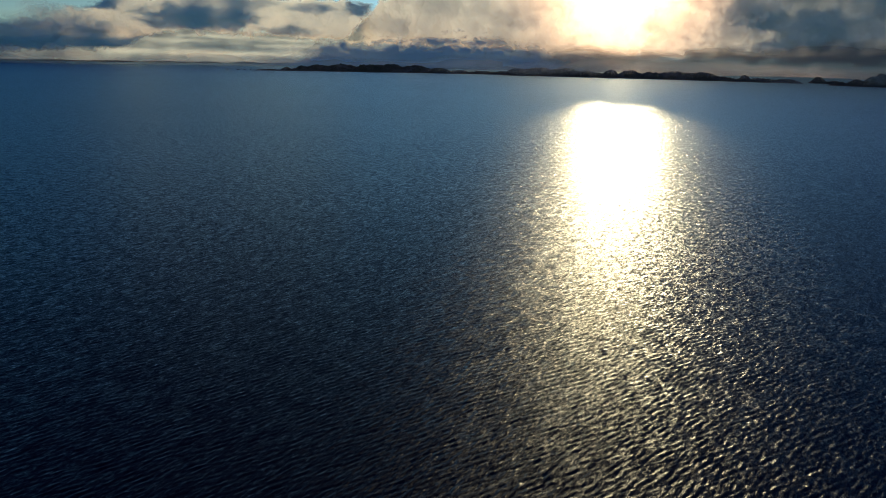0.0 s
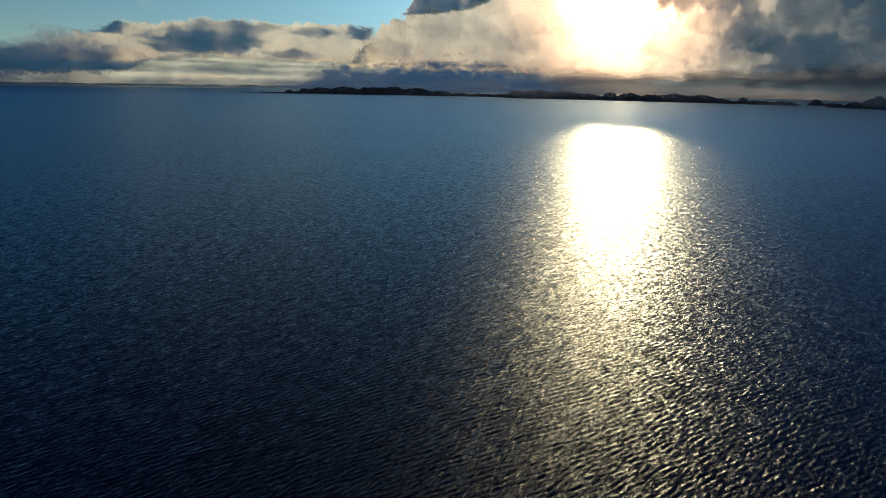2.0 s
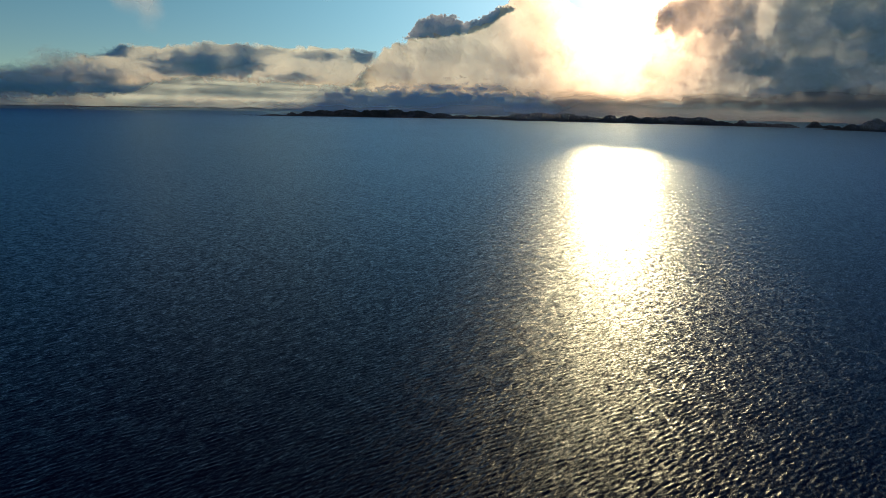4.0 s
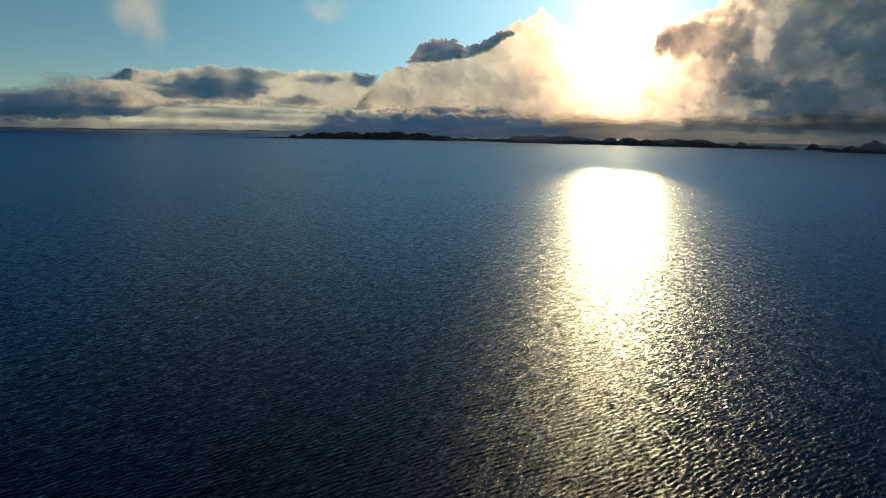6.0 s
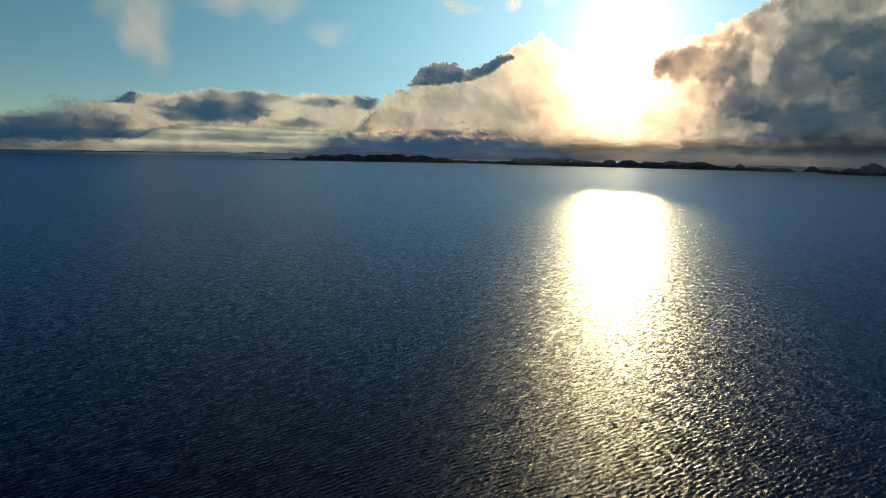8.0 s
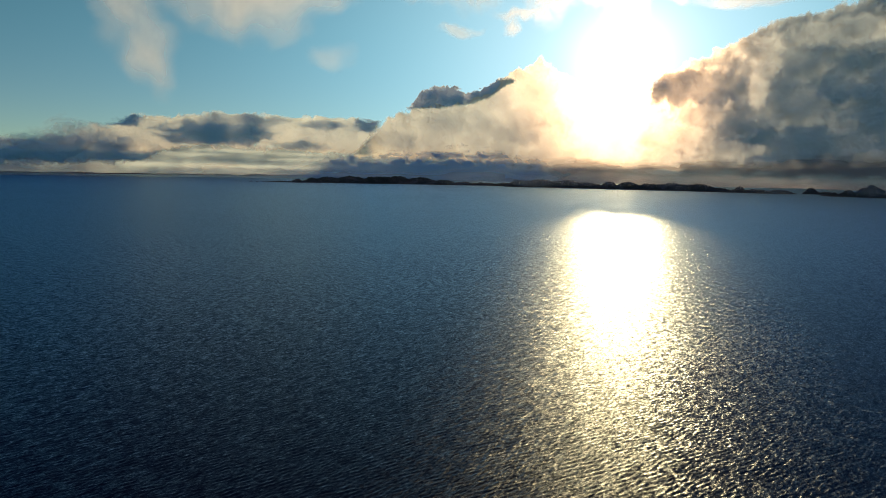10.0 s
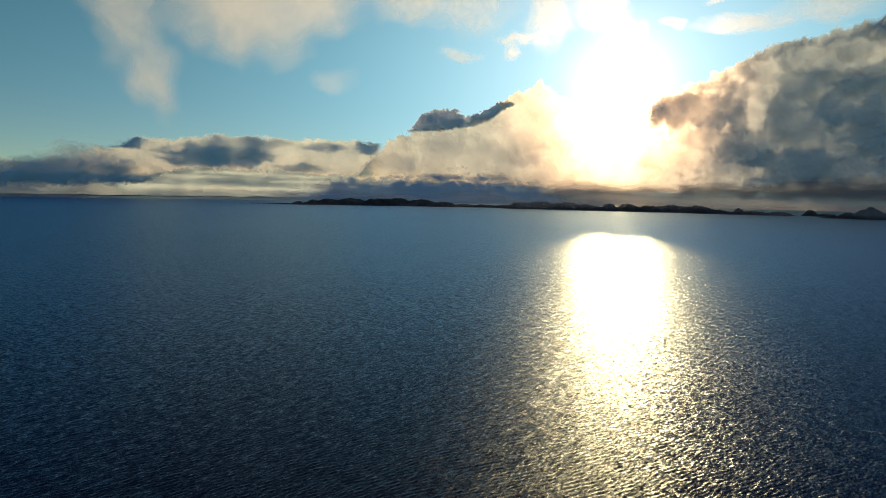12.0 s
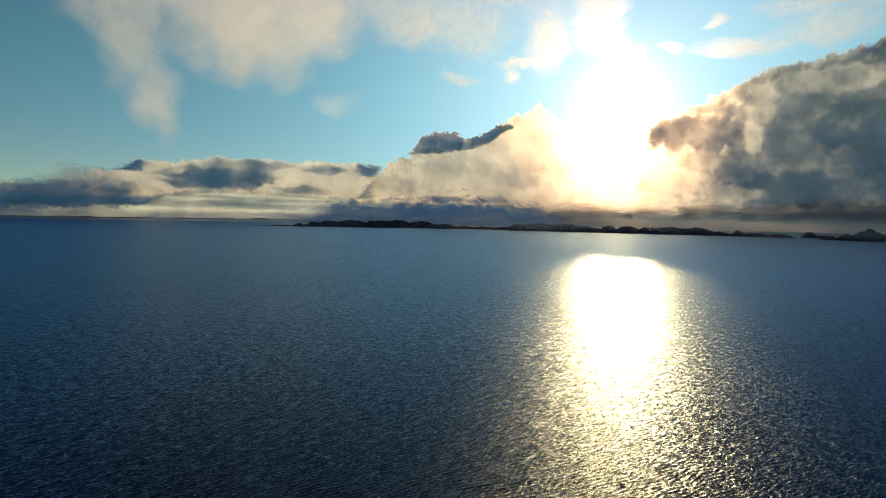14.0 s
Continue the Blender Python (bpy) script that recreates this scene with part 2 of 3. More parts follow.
# ---------------------------------------------------------------- the sea
def make_water():
    """One sheet to the horizon: fine rings and spokes ahead of the camera, coarse ones elsewhere."""
    az = np.concatenate([np.arange(-180, -46, 4.0), np.arange(-46, 46, 0.10), np.linspace(46, 180, 35)])
    near = 84 * 1.0025 ** np.arange(0, 670)
    far = near[-1] * 1.009 ** np.arange(1, 400)
    rad = np.concatenate([[0.01, 20, 40, 60, 75], near, far[far < 4940], [4965.0]])
    a, r = np.meshgrid(np.radians(az), rad)
    x, y = r * np.sin(a), r * np.cos(a)
    z = np.zeros_like(x)
    rng = np.random.RandomState(4)
    step = np.maximum(np.gradient(rad)[:, None], r * radians(0.10))
    ahead = np.clip((46 - np.abs(np.degrees(a))) / 3, 0, 1) * np.clip((r - 75) / 15, 0, 1)
    for k in range(46):
        length = 0.55 * 1.030 ** k                    # 0.55 to 2.1 m
        turn = radians(WIND) + rng.normal(0, 0.26)       # the way that the wind blows
        kx, ky = 2 * math.pi / length * np.array([math.cos(turn), math.sin(turn)])
        amp = 0.0082 * length ** 0.6 * rng.uniform(0.6, 1.3)
        fade = np.clip(length / step / 2.2 - 1.0, 0, 1) * ahead
        z += amp * fade * np.sin(kx * x + ky * y + rng.uniform(0, 6.28))
    me, _ = grid_mesh("water", np.stack([x, y, z], -1))
    me.materials.append(WATER)
    return tagged(new("water", me), "dark blue rippled sea with a bright sun glitter", "sea", kind="structure")


make_water()


# ---------------------------------------------------------------- islands
def island(name, label, az0, az1, dist, deep, hills, rough, seed, group=""):
    """Low rocky land along an arc of the sea: hills of (azimuth, height, half width in degrees)."""
    cols, rows = max(24, int((az1 - az0) / 0.045)), 36
    a, d = np.meshgrid(np.linspace(az0, az1, cols), np.linspace(-1, 1, rows))
    ridge = np.zeros_like(a)
    shore = 0.25 * fbm(a * 0.9, d * 0.5, seed, 4)
    for ha, hh, hw in hills:
        off = 0.35 * math.sin(ha * 12.9)
        ridge = np.maximum(ridge, hh * np.exp(-((a - ha) / hw) ** 2 - ((d - off) / 0.75) ** 2))
    ends = np.clip(np.minimum(a - az0, az1 - a) / min(0.9, 0.12 * (az1 - az0) + 0.1), 0, 1) ** 0.5
    h = ridge * (1 + 0.42 * fbm(a * 2.1, d * 2.6, seed + 5, 6, 0.6)) + rough * fbm(a * 4, d * 3, seed + 9, 5)
    h = h * np.clip((1 - np.abs(d) + shore) * 2.2, 0, 1) * ends - 0.9
    h = np.maximum(h, -2.5)
    r = dist + deep * d
    co = np.stack([r * np.sin(np.radians(a)), r * np.cos(np.radians(a)), h], -1)
    centre = np.array([co[..., 0].mean(), co[..., 1].mean(), 0.0])
    thing = new(name)
    thing.location = centre
    low = np.maximum(np.maximum(h[:-1, :-1], h[1:, :-1]), np.maximum(h[:-1, 1:], h[1:, 1:])) < 2.6
    for part_name, keep, mat, part_label in (("hillside", ~low, HEATH, ""), ("shore", low, ROCK, "bare grey rock washed by the sea")):
        if keep.any():
            me, _ = grid_mesh(part_name, co - centre, keep)
            me.materials.append(mat)
            ob = new(part_name, me)
            ob.parent = thing
            if part_label:
                tagged(ob, part_label)
    return tagged(thing, label, "coast" if name == "coast" else "island", group)

island("island", "long low dark rocky island with knobbly hills", -16.6, 7.2, 3120, 90, [
    (-15.2, 6, 1.4), (-13.7, 17, 0.5), (-12.3, 23, 0.9), (-11.0, 27, 1.6), (-9.0, 32, 2.0), (-6.5, 34, 2.2),
    (-4.8, 37, 1.4), (-2.8, 32, 1.9), (-0.6, 24, 1.2), (1.0, 16, 1.2), (3.0, 13, 1.6), (5.2, 17, 1.4)], 5.0, 11, "islands")
island("island", "broad dark rocky island with rounded hills", 4.8, 28.6, 3060, 110, [
    (6.2, 30, 1.8), (8.0, 36, 2.2), (10.2, 35, 2.0), (10.5, 22, 5.0), (18.5, 23, 4.5), (12.0, 29, 0.8), (14.0, 32, 0.9), (15.6, 33, 1.2), (17.4, 29, 1.3),
    (19.2, 33, 1.8), (21.2, 32, 1.6), (22.8, 17, 1.2), (24.4, 25, 0.5), (25.6, 16, 1.3), (27.4, 14, 1.2)], 6.5, 31, "islands")
island("island", "small dark humped rocky islet", 28.85, 31.2, 3150, 60, [(29.5, 26, 0.55), (30.5, 12, 0.6)], 3.0, 51, "islands")
island("island", "dark rocky island with a steep hill", 30.0, 41.0, 2950, 100, [
    (31.0, 13, 0.7), (32.0, 24, 0.7), (33.4, 44, 1.1), (35.2, 40, 1.2), (37.5, 46, 1.6), (39.4, 25, 1.0)], 5.0, 61, "islands")
island("island", "far low island behind the nearer ones", 0.5, 41.0, 4560, 120, [
    (2.0, 18, 1.8), (5.0, 30, 2.2), (8.0, 32, 2.5), (13.0, 26, 2.5), (17.0, 26, 2.5), (22.0, 24, 2.5), (27.0, 20, 3.0), (33.0, 24, 3.0), (38.0, 26, 2.5)], 3.0, 71, "islands")
for k, (az, size, h) in enumerate(((-18.5, 0.12, 2.0), (-17.6, 0.22, 2.6), (-17.1, 0.2, 2.4), (-16.6, 0.15, 2.4), (30.4, 0.5, 5))):
    island("skerry", "low bare rock just above the water", az - size, az + size, 3080 + 30 * (k % 2), 16, [(az, h + 2, size)], 2.0, 90 + k, "skerries")
island("coast", "far low coast on the horizon", -46.0, -7.0, 4820, 100, [
    (-44, 12, 3.0), (-39, 10, 2.8), (-35, 9, 2.8), (-31, 9, 2.8), (-27, 8, 2.8), (-23, 8, 2.4), (-20.0, 10, 1.2), (-17, 12, 1.2), (-14, 8, 2.0), (-10, 6, 2.0)], 2.0, 120)


# ---------------------------------------------------------------- clouds
def cloud(name, label, az0, az1, el0, el1, radius, puffs, mat, seed, step=0.07, wispy=0.5, size=1.2, relief=90.0, stretch=1.0, group="clouds"):
    """A billowing bank: puffs of (azimuth, elevation, half width, half height, thickness, and how solid) in degrees, broken up by noise."""
    a, e = np.meshgrid(np.arange(az0, az1, step), np.arange(el0, el1, step))
    u, v = a / size / stretch, e / size
    wa = a + 0.42 * size * stretch * fbm(u, v, seed, 2)
    we = e + 0.42 * size * fbm(u + 40, v + 7, seed + 20, 2)
    soft_sum, deep_sum = np.zeros_like(a), np.zeros_like(a)
    for pa, pe, pw, ph, pt, *solid in puffs:
        one = (solid[0] if solid else min(1.0, pt + 0.6)) * (1 - ((wa - pa) / pw) ** 2 - ((we - pe) / ph) ** 2)
        weight = np.exp(5.0 * np.maximum(one, -3.0))
        soft_sum += weight
        deep_sum += weight * pt
    body = np.log(soft_sum + 1e-3) / 5.0
    mean_deep = deep_sum / (soft_sum + 1e-6)
    p, q = wa / size / stretch * 1.3, we / size * 1.3
    lumps = fbm(p, q, seed + 50, 5, 0.5, True)
    swell = fbm(p * 0.6, q * 0.6, seed + 80, 3)
    thick = (body + wispy * lumps * np.clip(body * 2.5 + 0.55, 0, 1))
    depth = np.maximum(mean_deep * np.clip(body * 1.4, 0, 1.2) * (1 + 0.35 * swell) + 0.14 * np.minimum(mean_deep, 1.0) * wispy * lumps, 0.0)
    rim = np.minimum(np.minimum(a - az0, az1 - step - a), np.minimum(e - el0, el1 - step - e))
    thick = np.minimum(thick, rim * 1.2 - 0.15)
    near = relief * (np.sqrt(np.maximum(body, 0) + 0.05) + (0.4 * swell + 0.025 * lumps) * np.clip(body * 2, 0, 1))
    r = radius - near
    ca, ce = np.radians(a), np.radians(e)
    co = np.stack([r * np.sin(ca) * np.cos(ce), r * np.cos(ca) * np.cos(ce), EYE + r * np.sin(ce)], -1)
    inside = thick > -0.16
    keep = inside[:-1, :-1] | inside[1:, :-1] | inside[:-1, 1:] | inside[1:, 1:]
    sheet(name, label, co, keep, thick, depth, mat, group)


def sheet(name, label, co, keep, thick, depth, mat, group):
    """One cloud out of a grid of points with their thickness and depth."""
    rows, cols = np.nonzero(keep)
    mid = co[rows, cols].mean(axis=0)
    me, used = grid_mesh(name, co - mid, keep)
    for key, values in (("thickness", thick), ("depth", depth)):
        at = me.attributes.new(key, "FLOAT", "POINT")
        at.data.foreach_set("value", values.ravel()[used].astype(np.float32))
    me.materials.append(mat)
    ob = new(name, me)
    ob.location = mid
    return tagged(ob, label, "cloud", group)


def smooth(x):
    x = np.clip(x, 0.0, 1.0)
    return x * x * (3 - 2 * x)


def bank(name, labels, az0, az1, el0, el1, radius, top, bottom, depth0, patches, mat, seed, step=0.06, size=1.0, stretch=1.0, curl=0.35, rim=0.35, relief=90.0, melt=1.1, group="clouds", cut=None):
    """A heaped bank between a top and a bottom line of (azimuth, elevation, softness, raggedness), in degrees; patches of
    (azimuth, elevation, half width, half height, depth) are denser or thinner; cut is the azimuth at which it turns into its neighbour."""
    a, e = np.meshgrid(np.arange(az0, az1, step), np.arange(el0, el1, step))
    u, v = a / size / stretch, e / size
    wa = a + curl * size * stretch * fbm(u, v, seed, 4, 0.55)
    we = e + curl * size * fbm(u + 40, v + 7, seed + 20, 4, 0.55)
    lumps = fbm(wa / size / stretch * 1.2, we / size * 1.2, seed + 50, 6, 0.55, True)
    swell = fbm(u * 0.7, v * 0.7, seed + 80, 4, 0.55)
    t_az, t_el, t_soft, t_rag = np.array(top).T
    b_az, b_el, b_soft, b_rag = np.array(bottom).T
    at = lambda az, values: np.interp(wa, az, values)
    over = at(t_az, t_el) - we + at(t_az, t_rag) * lumps
    under = we - at(b_az, b_el) + at(b_az, b_rag) * lumps
    thick = np.minimum(over / at(t_az, t_soft), under / at(b_az, b_soft))
    inner = np.maximum(np.minimum(over, under), 0.0)
    depth = depth0 * np.ones_like(a)
    for pa, pe, pw, ph, pd in patches:
        q = ((wa - pa) / pw) ** 2 + ((we - pe) / ph) ** 2
        w = smooth((1.0 + 0.45 * melt - q - 0.5 * lumps) / melt)
        depth = depth * (1 - w) + pd * w
    depth = depth * (1 + 0.6 * swell) * (1 - np.exp(-inner / rim))
    edge = np.minimum(np.minimum(a - az0, az1 - step - a), np.minimum(e - el0, el1 - step - e))
    thick = np.minimum(thick, edge * 1.2 - 0.15)
    near = relief * (1.3 * inner / (inner + 1.2) + (0.4 * swell + 0.05 * lumps) * np.clip(inner, 0, 1))
    r = radius - near
    ca, ce = np.radians(a), np.radians(e)
    co = np.stack([r * np.sin(ca) * np.cos(ce), r * np.cos(ca) * np.cos(ce), EYE + r * np.sin(ce)], -1)
    inside = thick > -0.25
    keep = inside[:-1, :-1] | inside[1:, :-1] | inside[:-1, 1:] | inside[1:, 1:]
    if cut is None:
        sheet(name, labels[0], co, keep, thick, depth, mat, group)
    else:
        here = (wa < cut)[:-1, :-1]
        sheet(name, labels[0], co, keep & here, thick, depth, mat, group)
        sheet(name, labels[1], co, keep & ~here, thick, depth, mat, group)


# fronts carry painted shade: blue in DENSE, SOFT, BASE; brown in LIT and BROWN_BASE
DENSE = cloud_material("dense_cloud", 0.985, 1.8, 1.0, 0.008, (0.46, 0.80, 1.0), relief=12.0)
SOFT = cloud_material("soft_cloud", 0.97, 2.1, 1.0, 0.007, (0.50, 0.88, 1.0), tint=(0.82, 1.0, 0.92), puffy=0.6, relief=16.0)
LIT = cloud_material("sunlit_cloud", 0.99, 1.8, 1.0, 0.006, (0.93, 0.86, 0.82), tint=(0.82, 1.0, 0.95), puffy=0.6, relief=20.0)
BASE = cloud_material("rain_cloud", 0.94, 2.6, 1.0, 0.004, (0.42, 0.76, 1.0), puffy=0.5, relief=12.0)
BROWN_BASE = cloud_material("layered_cloud", 0.95, 2.2, 1.0, 0.004, (0.36, 0.32, 0.32), puffy=0.5, relief=12.0)
VEIL = cloud_material("thin_cloud", 0.80, 0.12, 1.9, 0.0010, tint=(0.88, 1.0, 0.93), puffy=0.2, relief=3.0, fray=0.14)
HAZE = cloud_material("sea_haze", 0.34, 0.6, 1.0, 0.002, puffy=0.1, relief=0.0)
THIN_HAZE = cloud_material("thin_sea_haze", 0.26, 0.6, 1.0, 0.002, puffy=0.1, relief=0.0)

bank("cloud_bank", ["far cream and grey streaks of cloud low over the horizon"], -48, 16, -2.0, 2.6, 4940,
     [(-48, 1.9, 0.4, 0.2), (-24, 1.9, 0.4, 0.2), (-12, 1.8, 0.4, 0.2), (8, 1.7, 0.6, 0.2), (16, 1.6, 3.0, 0.2)], [(-48, -1.8, 0.3, 0.1), (16, -1.8, 0.3, 0.1)],
     0.60, [(-40, 0.3, 10.0, 1.2, 1.5), (-31, -0.3, 4.0, 0.2, 0.7), (-24.5, -0.12, 5.0, 0.26, 0.24), (-15.5, -0.2, 6.5, 0.20, 0.2), (-8, -0.1, 4.0, 0.26, 0.24), (-18.0, 0.36, 3.0, 0.14, 0.8), (-11.5, 0.50, 4.5, 0.17, 0.26),
            (-23.0, 0.74, 3.0, 0.16, 0.3), (-14.0, 0.9, 3.0, 0.16, 0.26), (-18.5, 1.12, 3.5, 0.14, 0.28)],
     SOFT, 201, step=0.05, size=0.6, stretch=4.5, rim=0.15, relief=20, melt=2.4)
bank("cloud_bank", ["long grey-blue bank of cloud with cream tops"], -48, -5.9, -1.6, 6.4, 4620,
     [(-48, 1.6, 1.6, 0.5), (-35.6, 1.9, 1.5, 0.5), (-33.5, 2.6, 1.6, 0.5), (-31.3, 3.6, 1.8, 0.5), (-28.9, 3.3, 0.9, 0.35), (-26.5, 3.9, 0.4, 0.30), (-24.0, 4.0, 0.35, 0.26), (-19.6, 4.4, 0.30, 0.22),
      (-12.5, 4.4, 0.35, 0.26), (-10.0, 4.5, 0.4, 0.26), (-7.8, 4.2, 0.3, 0.26), (-3.6, 4.4, 0.3, 0.26)],
     [(-48, -0.7, 0.6, 0.3), (-28.2, -0.3, 0.6, 0.3), (-25.7, 0.0, 0.6, 0.3), (-23.6, 1.2, 0.6, 0.3), (-17.7, 1.3, 0.5, 0.3), (-12.0, 0.9, 0.5, 0.3), (-3.6, 1.1, 0.5, 0.3)],
     0.24, [(-44.0, 1.2, 9.5, 3.2, 1.5), (-33.0, 0.9, 5.0, 1.7, 1.7), (-31.8, 3.0, 3.0, 1.0, 0.7), (-27.6, 0.6, 3.0, 1.0, 1.3), (-26.2, 1.2, 1.2, 0.9, 0.35), (-27.2, 3.35, 1.6, 0.42, 2.4),
            (-24.9, 2.9, 1.6, 0.9, 0.22), (-20.3, 2.55, 3.9, 1.0, 2.1), (-18.4, 3.75, 3.8, 0.45, 0.9), (-11.6, 3.5, 1.8, 0.40, 0.9), (-13.0, 1.7, 2.4, 0.4, 0.8), (-7.4, 3.75, 1.2, 0.7, 1.5)],
     SOFT, 213, size=1.3, stretch=1.6, rim=0.2, relief=60, melt=1.9)
# past about 36 degrees, unseen: raised and thickened to darken the sea's reflection
bank("cloud", ["broad cream cumulus lit through by the sun", "towering brown-grey cumulus with a bright rim"], -9.5, 68.0, -1.0, 27.0, 4500,
     [(-9.5, 0.6, 1.2, 0.25), (-6.8, 3.4, 0.9, 0.4), (-5.0, 4.8, 0.5, 0.5), (-3.0, 5.7, 0.4, 0.45), (-0.5, 6.0, 0.4, 0.4),
      (1.5, 6.3, 0.4, 0.4), (3.5, 7.3, 0.4, 0.4), (4.5, 8.3, 0.4, 0.4), (6.5, 9.0, 0.4, 0.5), (7.7, 9.5, 0.4, 0.5), (9.2, 8.7, 0.6, 0.4), (11.2, 7.8, 0.8, 0.2), (13.7, 6.5, 0.8, 0.12), (14.8, 6.25, 0.8, 0.12), (15.8, 6.6, 0.8, 0.15), (16.6, 7.2, 0.6, 0.2), (17.2, 7.9, 0.5, 0.25), (18.2, 8.4, 0.4, 0.25),
      (21.5, 9.75, 0.35, 0.3), (25.6, 11.8, 0.35, 0.3), (29.5, 12.45, 0.35, 0.3), (42.0, 15.0, 0.6, 0.4), (54.0, 21.0, 0.8, 0.5), (68.0, 24.0, 0.8, 0.5)],
     [(-9.5, 0.5, 0.4, 0.25), (-0.9, 0.5, 0.4, 0.25), (3.7, 0.1, 0.4, 0.25), (10.2, -0.2, 0.4, 0.3), (19.6, -0.2, 0.6, 0.2), (34.3, -0.4, 0.6, 0.2), (68.0, -0.4, 0.6, 0.2)],
     0.34, [(6.0, 3.5, 2.6, 1.2, 0.62), (-4.6, 2.4, 2.4, 0.8, 0.5), (1.5, 4.6, 2.6, 0.6, 0.5), (13.6, 4.5, 4.2, 4.5, 0.14), (0.6, 4.5, 6.0, 1.2, 0.42),
            (32.0, 6.0, 12.0, 9.0, 1.30), (55.0, 12.0, 20.0, 14.0, 3.0), (20.0, 6.9, 3.4, 1.5, 1.25), (19.0, 3.1, 2.8, 1.1, 0.40), (21.2, 4.8, 1.8, 0.9, 0.75), (25.7, 9.2, 1.2, 1.8, 0.62), (25.2, 6.6, 0.8, 1.6, 0.55),
            (31.0, 10.6, 4.0, 1.1, 0.70), (32.5, 7.2, 3.4, 1.8, 2.6), (37.0, 5.0, 6.0, 3.2, 3.0), (28.5, 2.4, 5.0, 1.3, 2.4), (23.8, 2.0, 2.4, 0.7, 0.8)],
     LIT, 231, step=0.07, size=1.5, rim=0.32, relief=110, cut=17.0)
bank("cloud", ["small dark blue-grey cumulus with a bright rim"], -4.6, 6.6, 4.4, 9.2, 4462,
     [(-4.6, 4.6, 0.14, 0.2), (-3.5, 5.7, 0.14, 0.2), (-2.7, 6.9, 0.14, 0.24), (-1.0, 7.3, 0.14, 0.24), (0.3, 7.15, 0.14, 0.24), (1.1, 6.65, 0.14, 0.2), (2.5, 7.0, 0.14, 0.24), (4.2, 8.0, 0.16, 0.2), (5.2, 8.0, 0.2, 0.2), (6.6, 7.4, 0.3, 0.1)],
     [(-4.6, 4.9, 0.2, 0.1), (-3.0, 5.05, 0.2, 0.1), (-0.5, 5.3, 0.2, 0.1), (1.5, 5.55, 0.2, 0.1), (3.5, 6.25, 0.2, 0.1), (4.5, 7.05, 0.2, 0.1), (6.6, 8.1, 0.2, 0.1)],
     1.7, [], DENSE, 227, step=0.04, size=0.55, rim=0.22, relief=30)
bank("cloud_bank", ["dark blue-grey base of a rain cloud"], -18.0, 15.0, -2.0, 3.2, 4340,
     [(-18, 0.9, 7.0, 0.2), (-13.5, 1.1, 3.5, 0.3), (-10.5, 1.4, 1.4, 0.4), (-8, 1.5, 1.5, 0.6), (-4, 1.7, 1.5, 0.8), (1, 1.75, 1.5, 0.8), (5, 1.6, 1.6, 0.6), (8.5, 1.4, 2.4, 0.3), (12, 1.2, 6.0, 0.2), (15, 1.0, 9.0, 0.2)],
     [(-18, -1.5, 0.4, 0.1), (15, -1.5, 0.4, 0.1)], 1.5, [(-12.5, 0.3, 2.5, 0.5, 0.6), (-3.0, 0.2, 5.0, 0.6, 2.2), (-8.0, 1.2, 2.0, 0.4, 0.7), (7.5, 0.4, 2.5, 0.8, 0.8)],
     BASE, 241, size=1.0, stretch=2.0, rim=0.25, relief=20, melt=2.0)
bank("cloud_bank", ["grey-brown layered cloud base over the islands"], 4.0, 56.0, -2.6, 3.6, 4390,
     [(4, 0.9, 5.0, 0.2), (8, 1.2, 1.6, 0.25), (13, 1.4, 1.5, 0.25), (18.5, 1.4, 1.5, 0.25), (25, 1.6, 1.7, 0.3), (32, 2.1, 2.0, 0.35), (41, 2.6, 2.0, 0.35), (56, 2.8, 2.0, 0.35)],
     [(4, -1.7, 0.4, 0.1), (56, -1.7, 0.4, 0.1)], 1.1, [(12.0, 0.42, 3.2, 0.12, 0.45), (19.5, 0.40, 3.0, 0.10, 0.45), (28.0, 0.2, 5.0, 0.5, 1.8), (42.0, 0.6, 11.0, 1.8, 2.4)],
     BROWN_BASE, 271, size=1.5, stretch=3.5, rim=0.5, relief=15, melt=2.4)
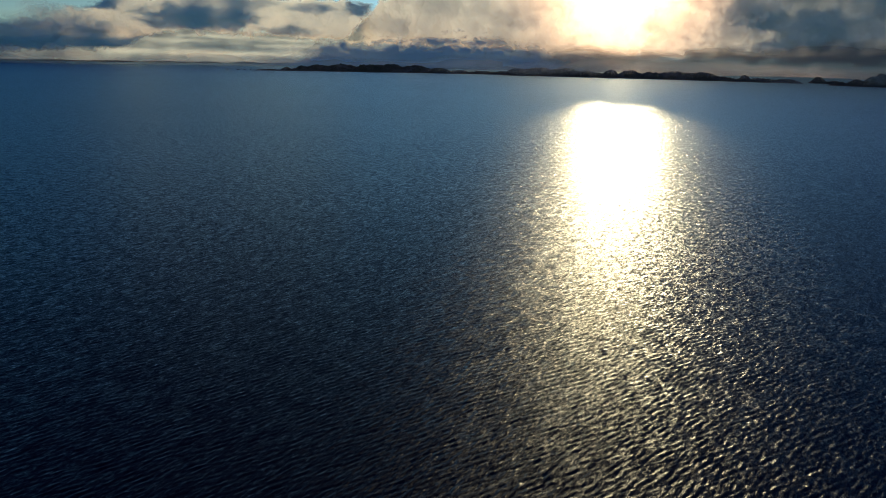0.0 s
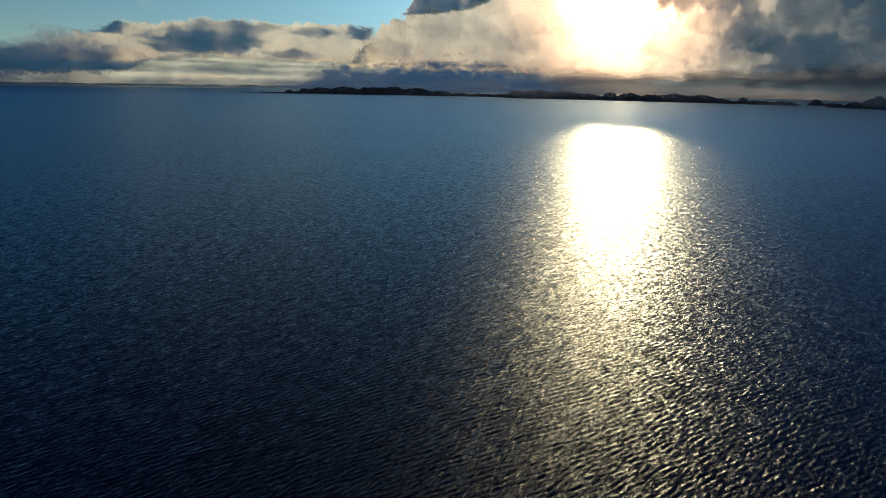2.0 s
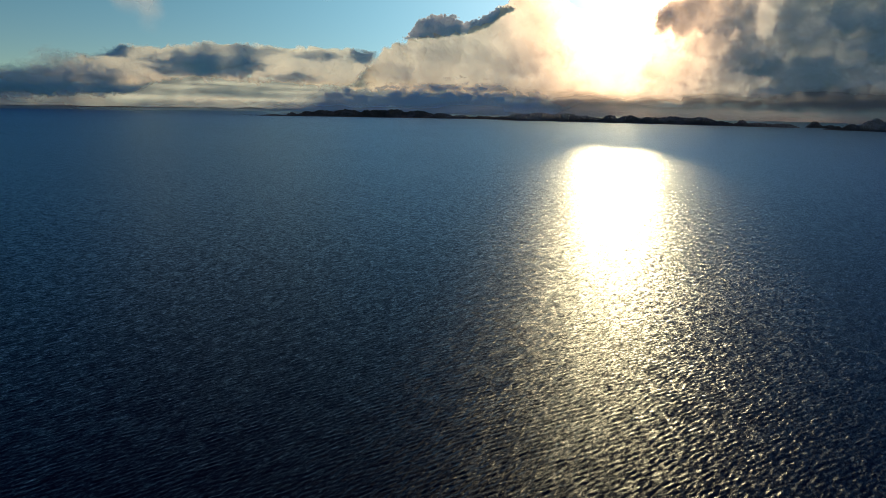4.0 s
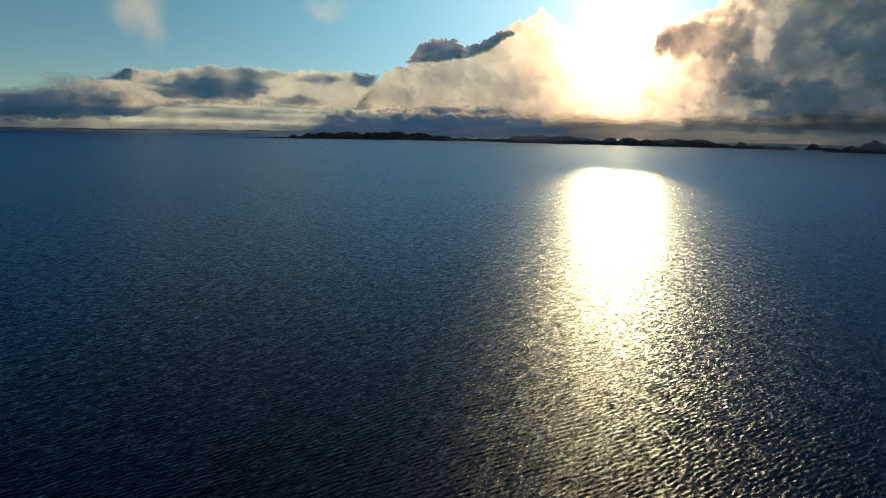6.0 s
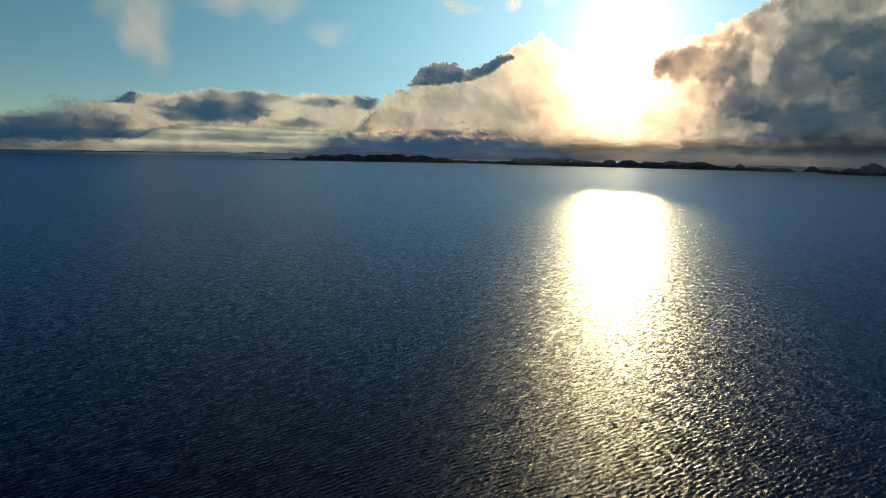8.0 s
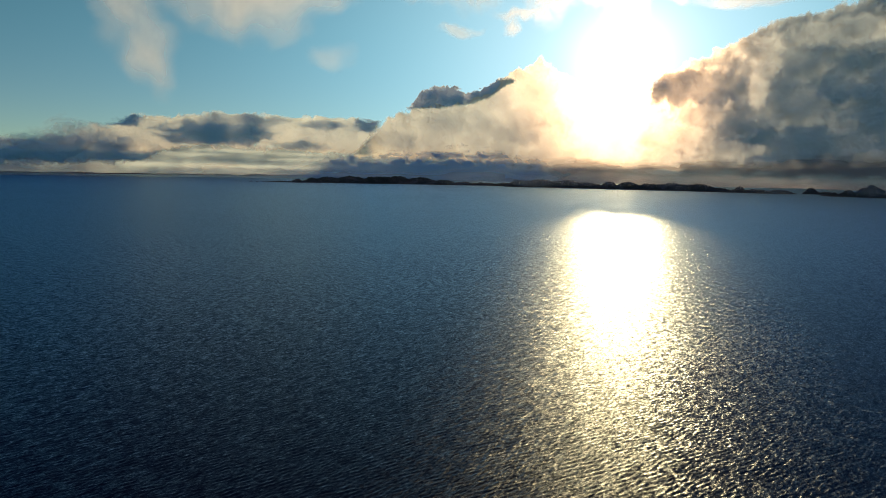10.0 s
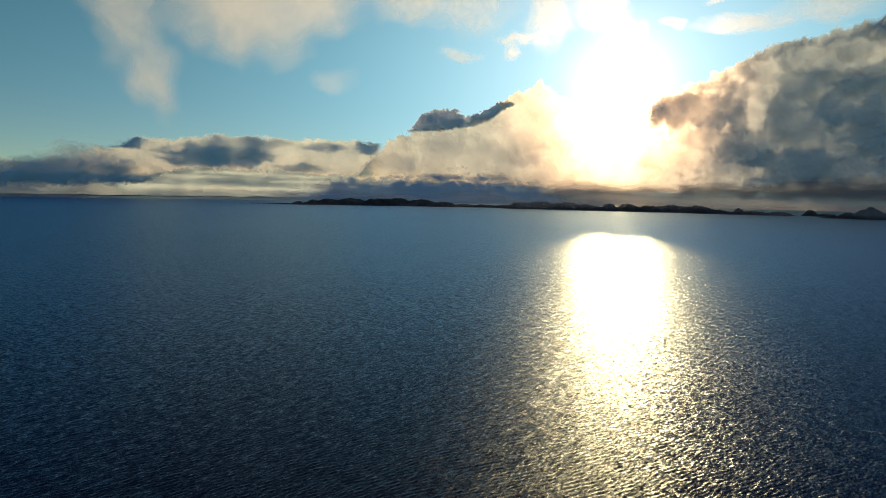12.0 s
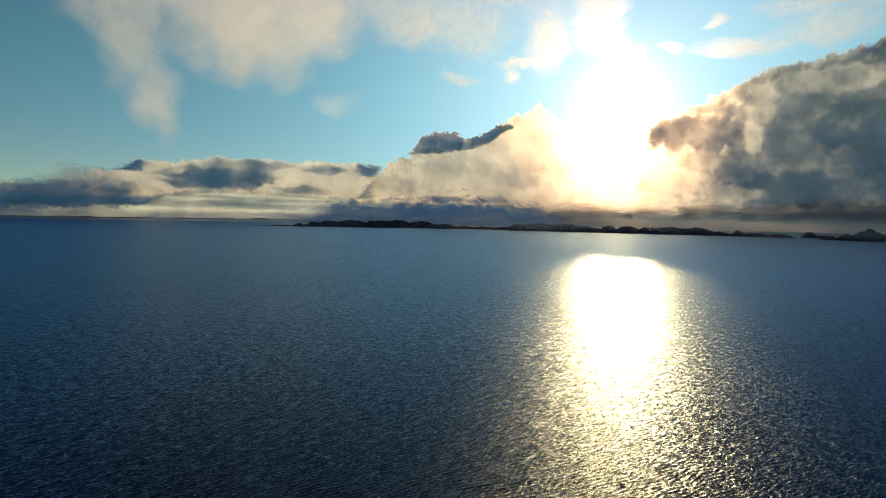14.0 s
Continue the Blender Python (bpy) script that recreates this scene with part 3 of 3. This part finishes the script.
cloud("veil_cloud", "thin cream veil of high cloud", -40, 2, 3.0, 32.0, 3900, [
    (-18.0, 15.4, 8.0, 6.0, 1.5, 1.5), (-16, 19.0, 11.0, 4.5, 1.5, 1.5), (-12.5, 16.5, 5.0, 4.8, 1.3, 1.4), (-22.5, 17.6, 6.0, 3.2, 1.0, 1.2), (-27.0, 13.0, 3.4, 5.0, 0.9), (-25.2, 9.0, 2.6, 3.8, 0.9), (-28.5, 17.0, 5.0, 5.0, 1.0),
    (-10.5, 9.3, 2.6, 1.5, 0.0), (-7, 18.0, 6.0, 4.0, 1.1), (-3.0, 17.4, 5.0, 2.4, 0.8, 0.9)], VEIL, 281, step=0.16, size=3.2, wispy=0.13, relief=8)
cloud("veil_cloud", "thin white wisps of high cloud", -9, 20.0, 8.6, 28.0, 3950, [
    (-3.5, 15.8, 3.5, 2.3, 0.8), (0.5, 11.8, 2.4, 0.6, 0.8), (1.5, 16.2, 4.5, 3.5, 0.8), (6.0, 13.1, 3.0, 0.55, 0.9), (5.1, 12.1, 1.0, 0.8, 0.9),
    (8.2, 15.3, 2.6, 3.5, 0.8), (12.5, 17.5, 3.2, 4.5, 0.9), (4.0, 19.5, 9.0, 3.4, 0.9), (14.6, 12.4, 2.4, 3.2, 0.1)], VEIL, 291, step=0.12, size=1.8, wispy=0.17, relief=8)
cloud("veil_cloud", "pale streaks of high cloud", 16.0, 48.0, 11.0, 25.0, 4000, [
    (18.5, 14.0, 1.8, 0.5, 0.8), (21.5, 15.6, 1.4, 0.6, 0.8), (24.5, 13.6, 4.6, 0.8, 1.0), (30.0, 14.4, 4.5, 1.7, 1.0), (30.0, 16.4, 6.5, 1.0, 0.9), (38.0, 16.0, 7.0, 3.0, 1.1)],
    VEIL, 301, step=0.12, size=1.5, stretch=2.0, wispy=0.2, relief=8)
cloud("haze_bank", "pale haze lying over the far water", -50, 50, -2.0, 0.9, 4080, [
    (-36, -0.9, 14.0, 1.0, 0.6), (-18, -0.9, 14.0, 0.9, 0.5), (0, -0.9, 14.0, 1.0, 0.6), (18, -0.8, 14.0, 1.2, 0.8), (36, -0.8, 14.0, 1.2, 0.9)],
    HAZE, 311, step=0.10, size=2.0, stretch=4.0, wispy=0.12, relief=10, group="")
cloud("haze_bank", "thin haze over the water before the islands", -8, 50, -2.2, 0.2, 2840, [
    (6, -0.88, 9.0, 0.66, 0.6), (18, -0.86, 12.0, 0.70, 0.6), (34, -0.84, 13.0, 0.70, 0.7)],
    THIN_HAZE, 321, step=0.12, size=2.0, stretch=4.0, wispy=0.05, relief=10, group="")
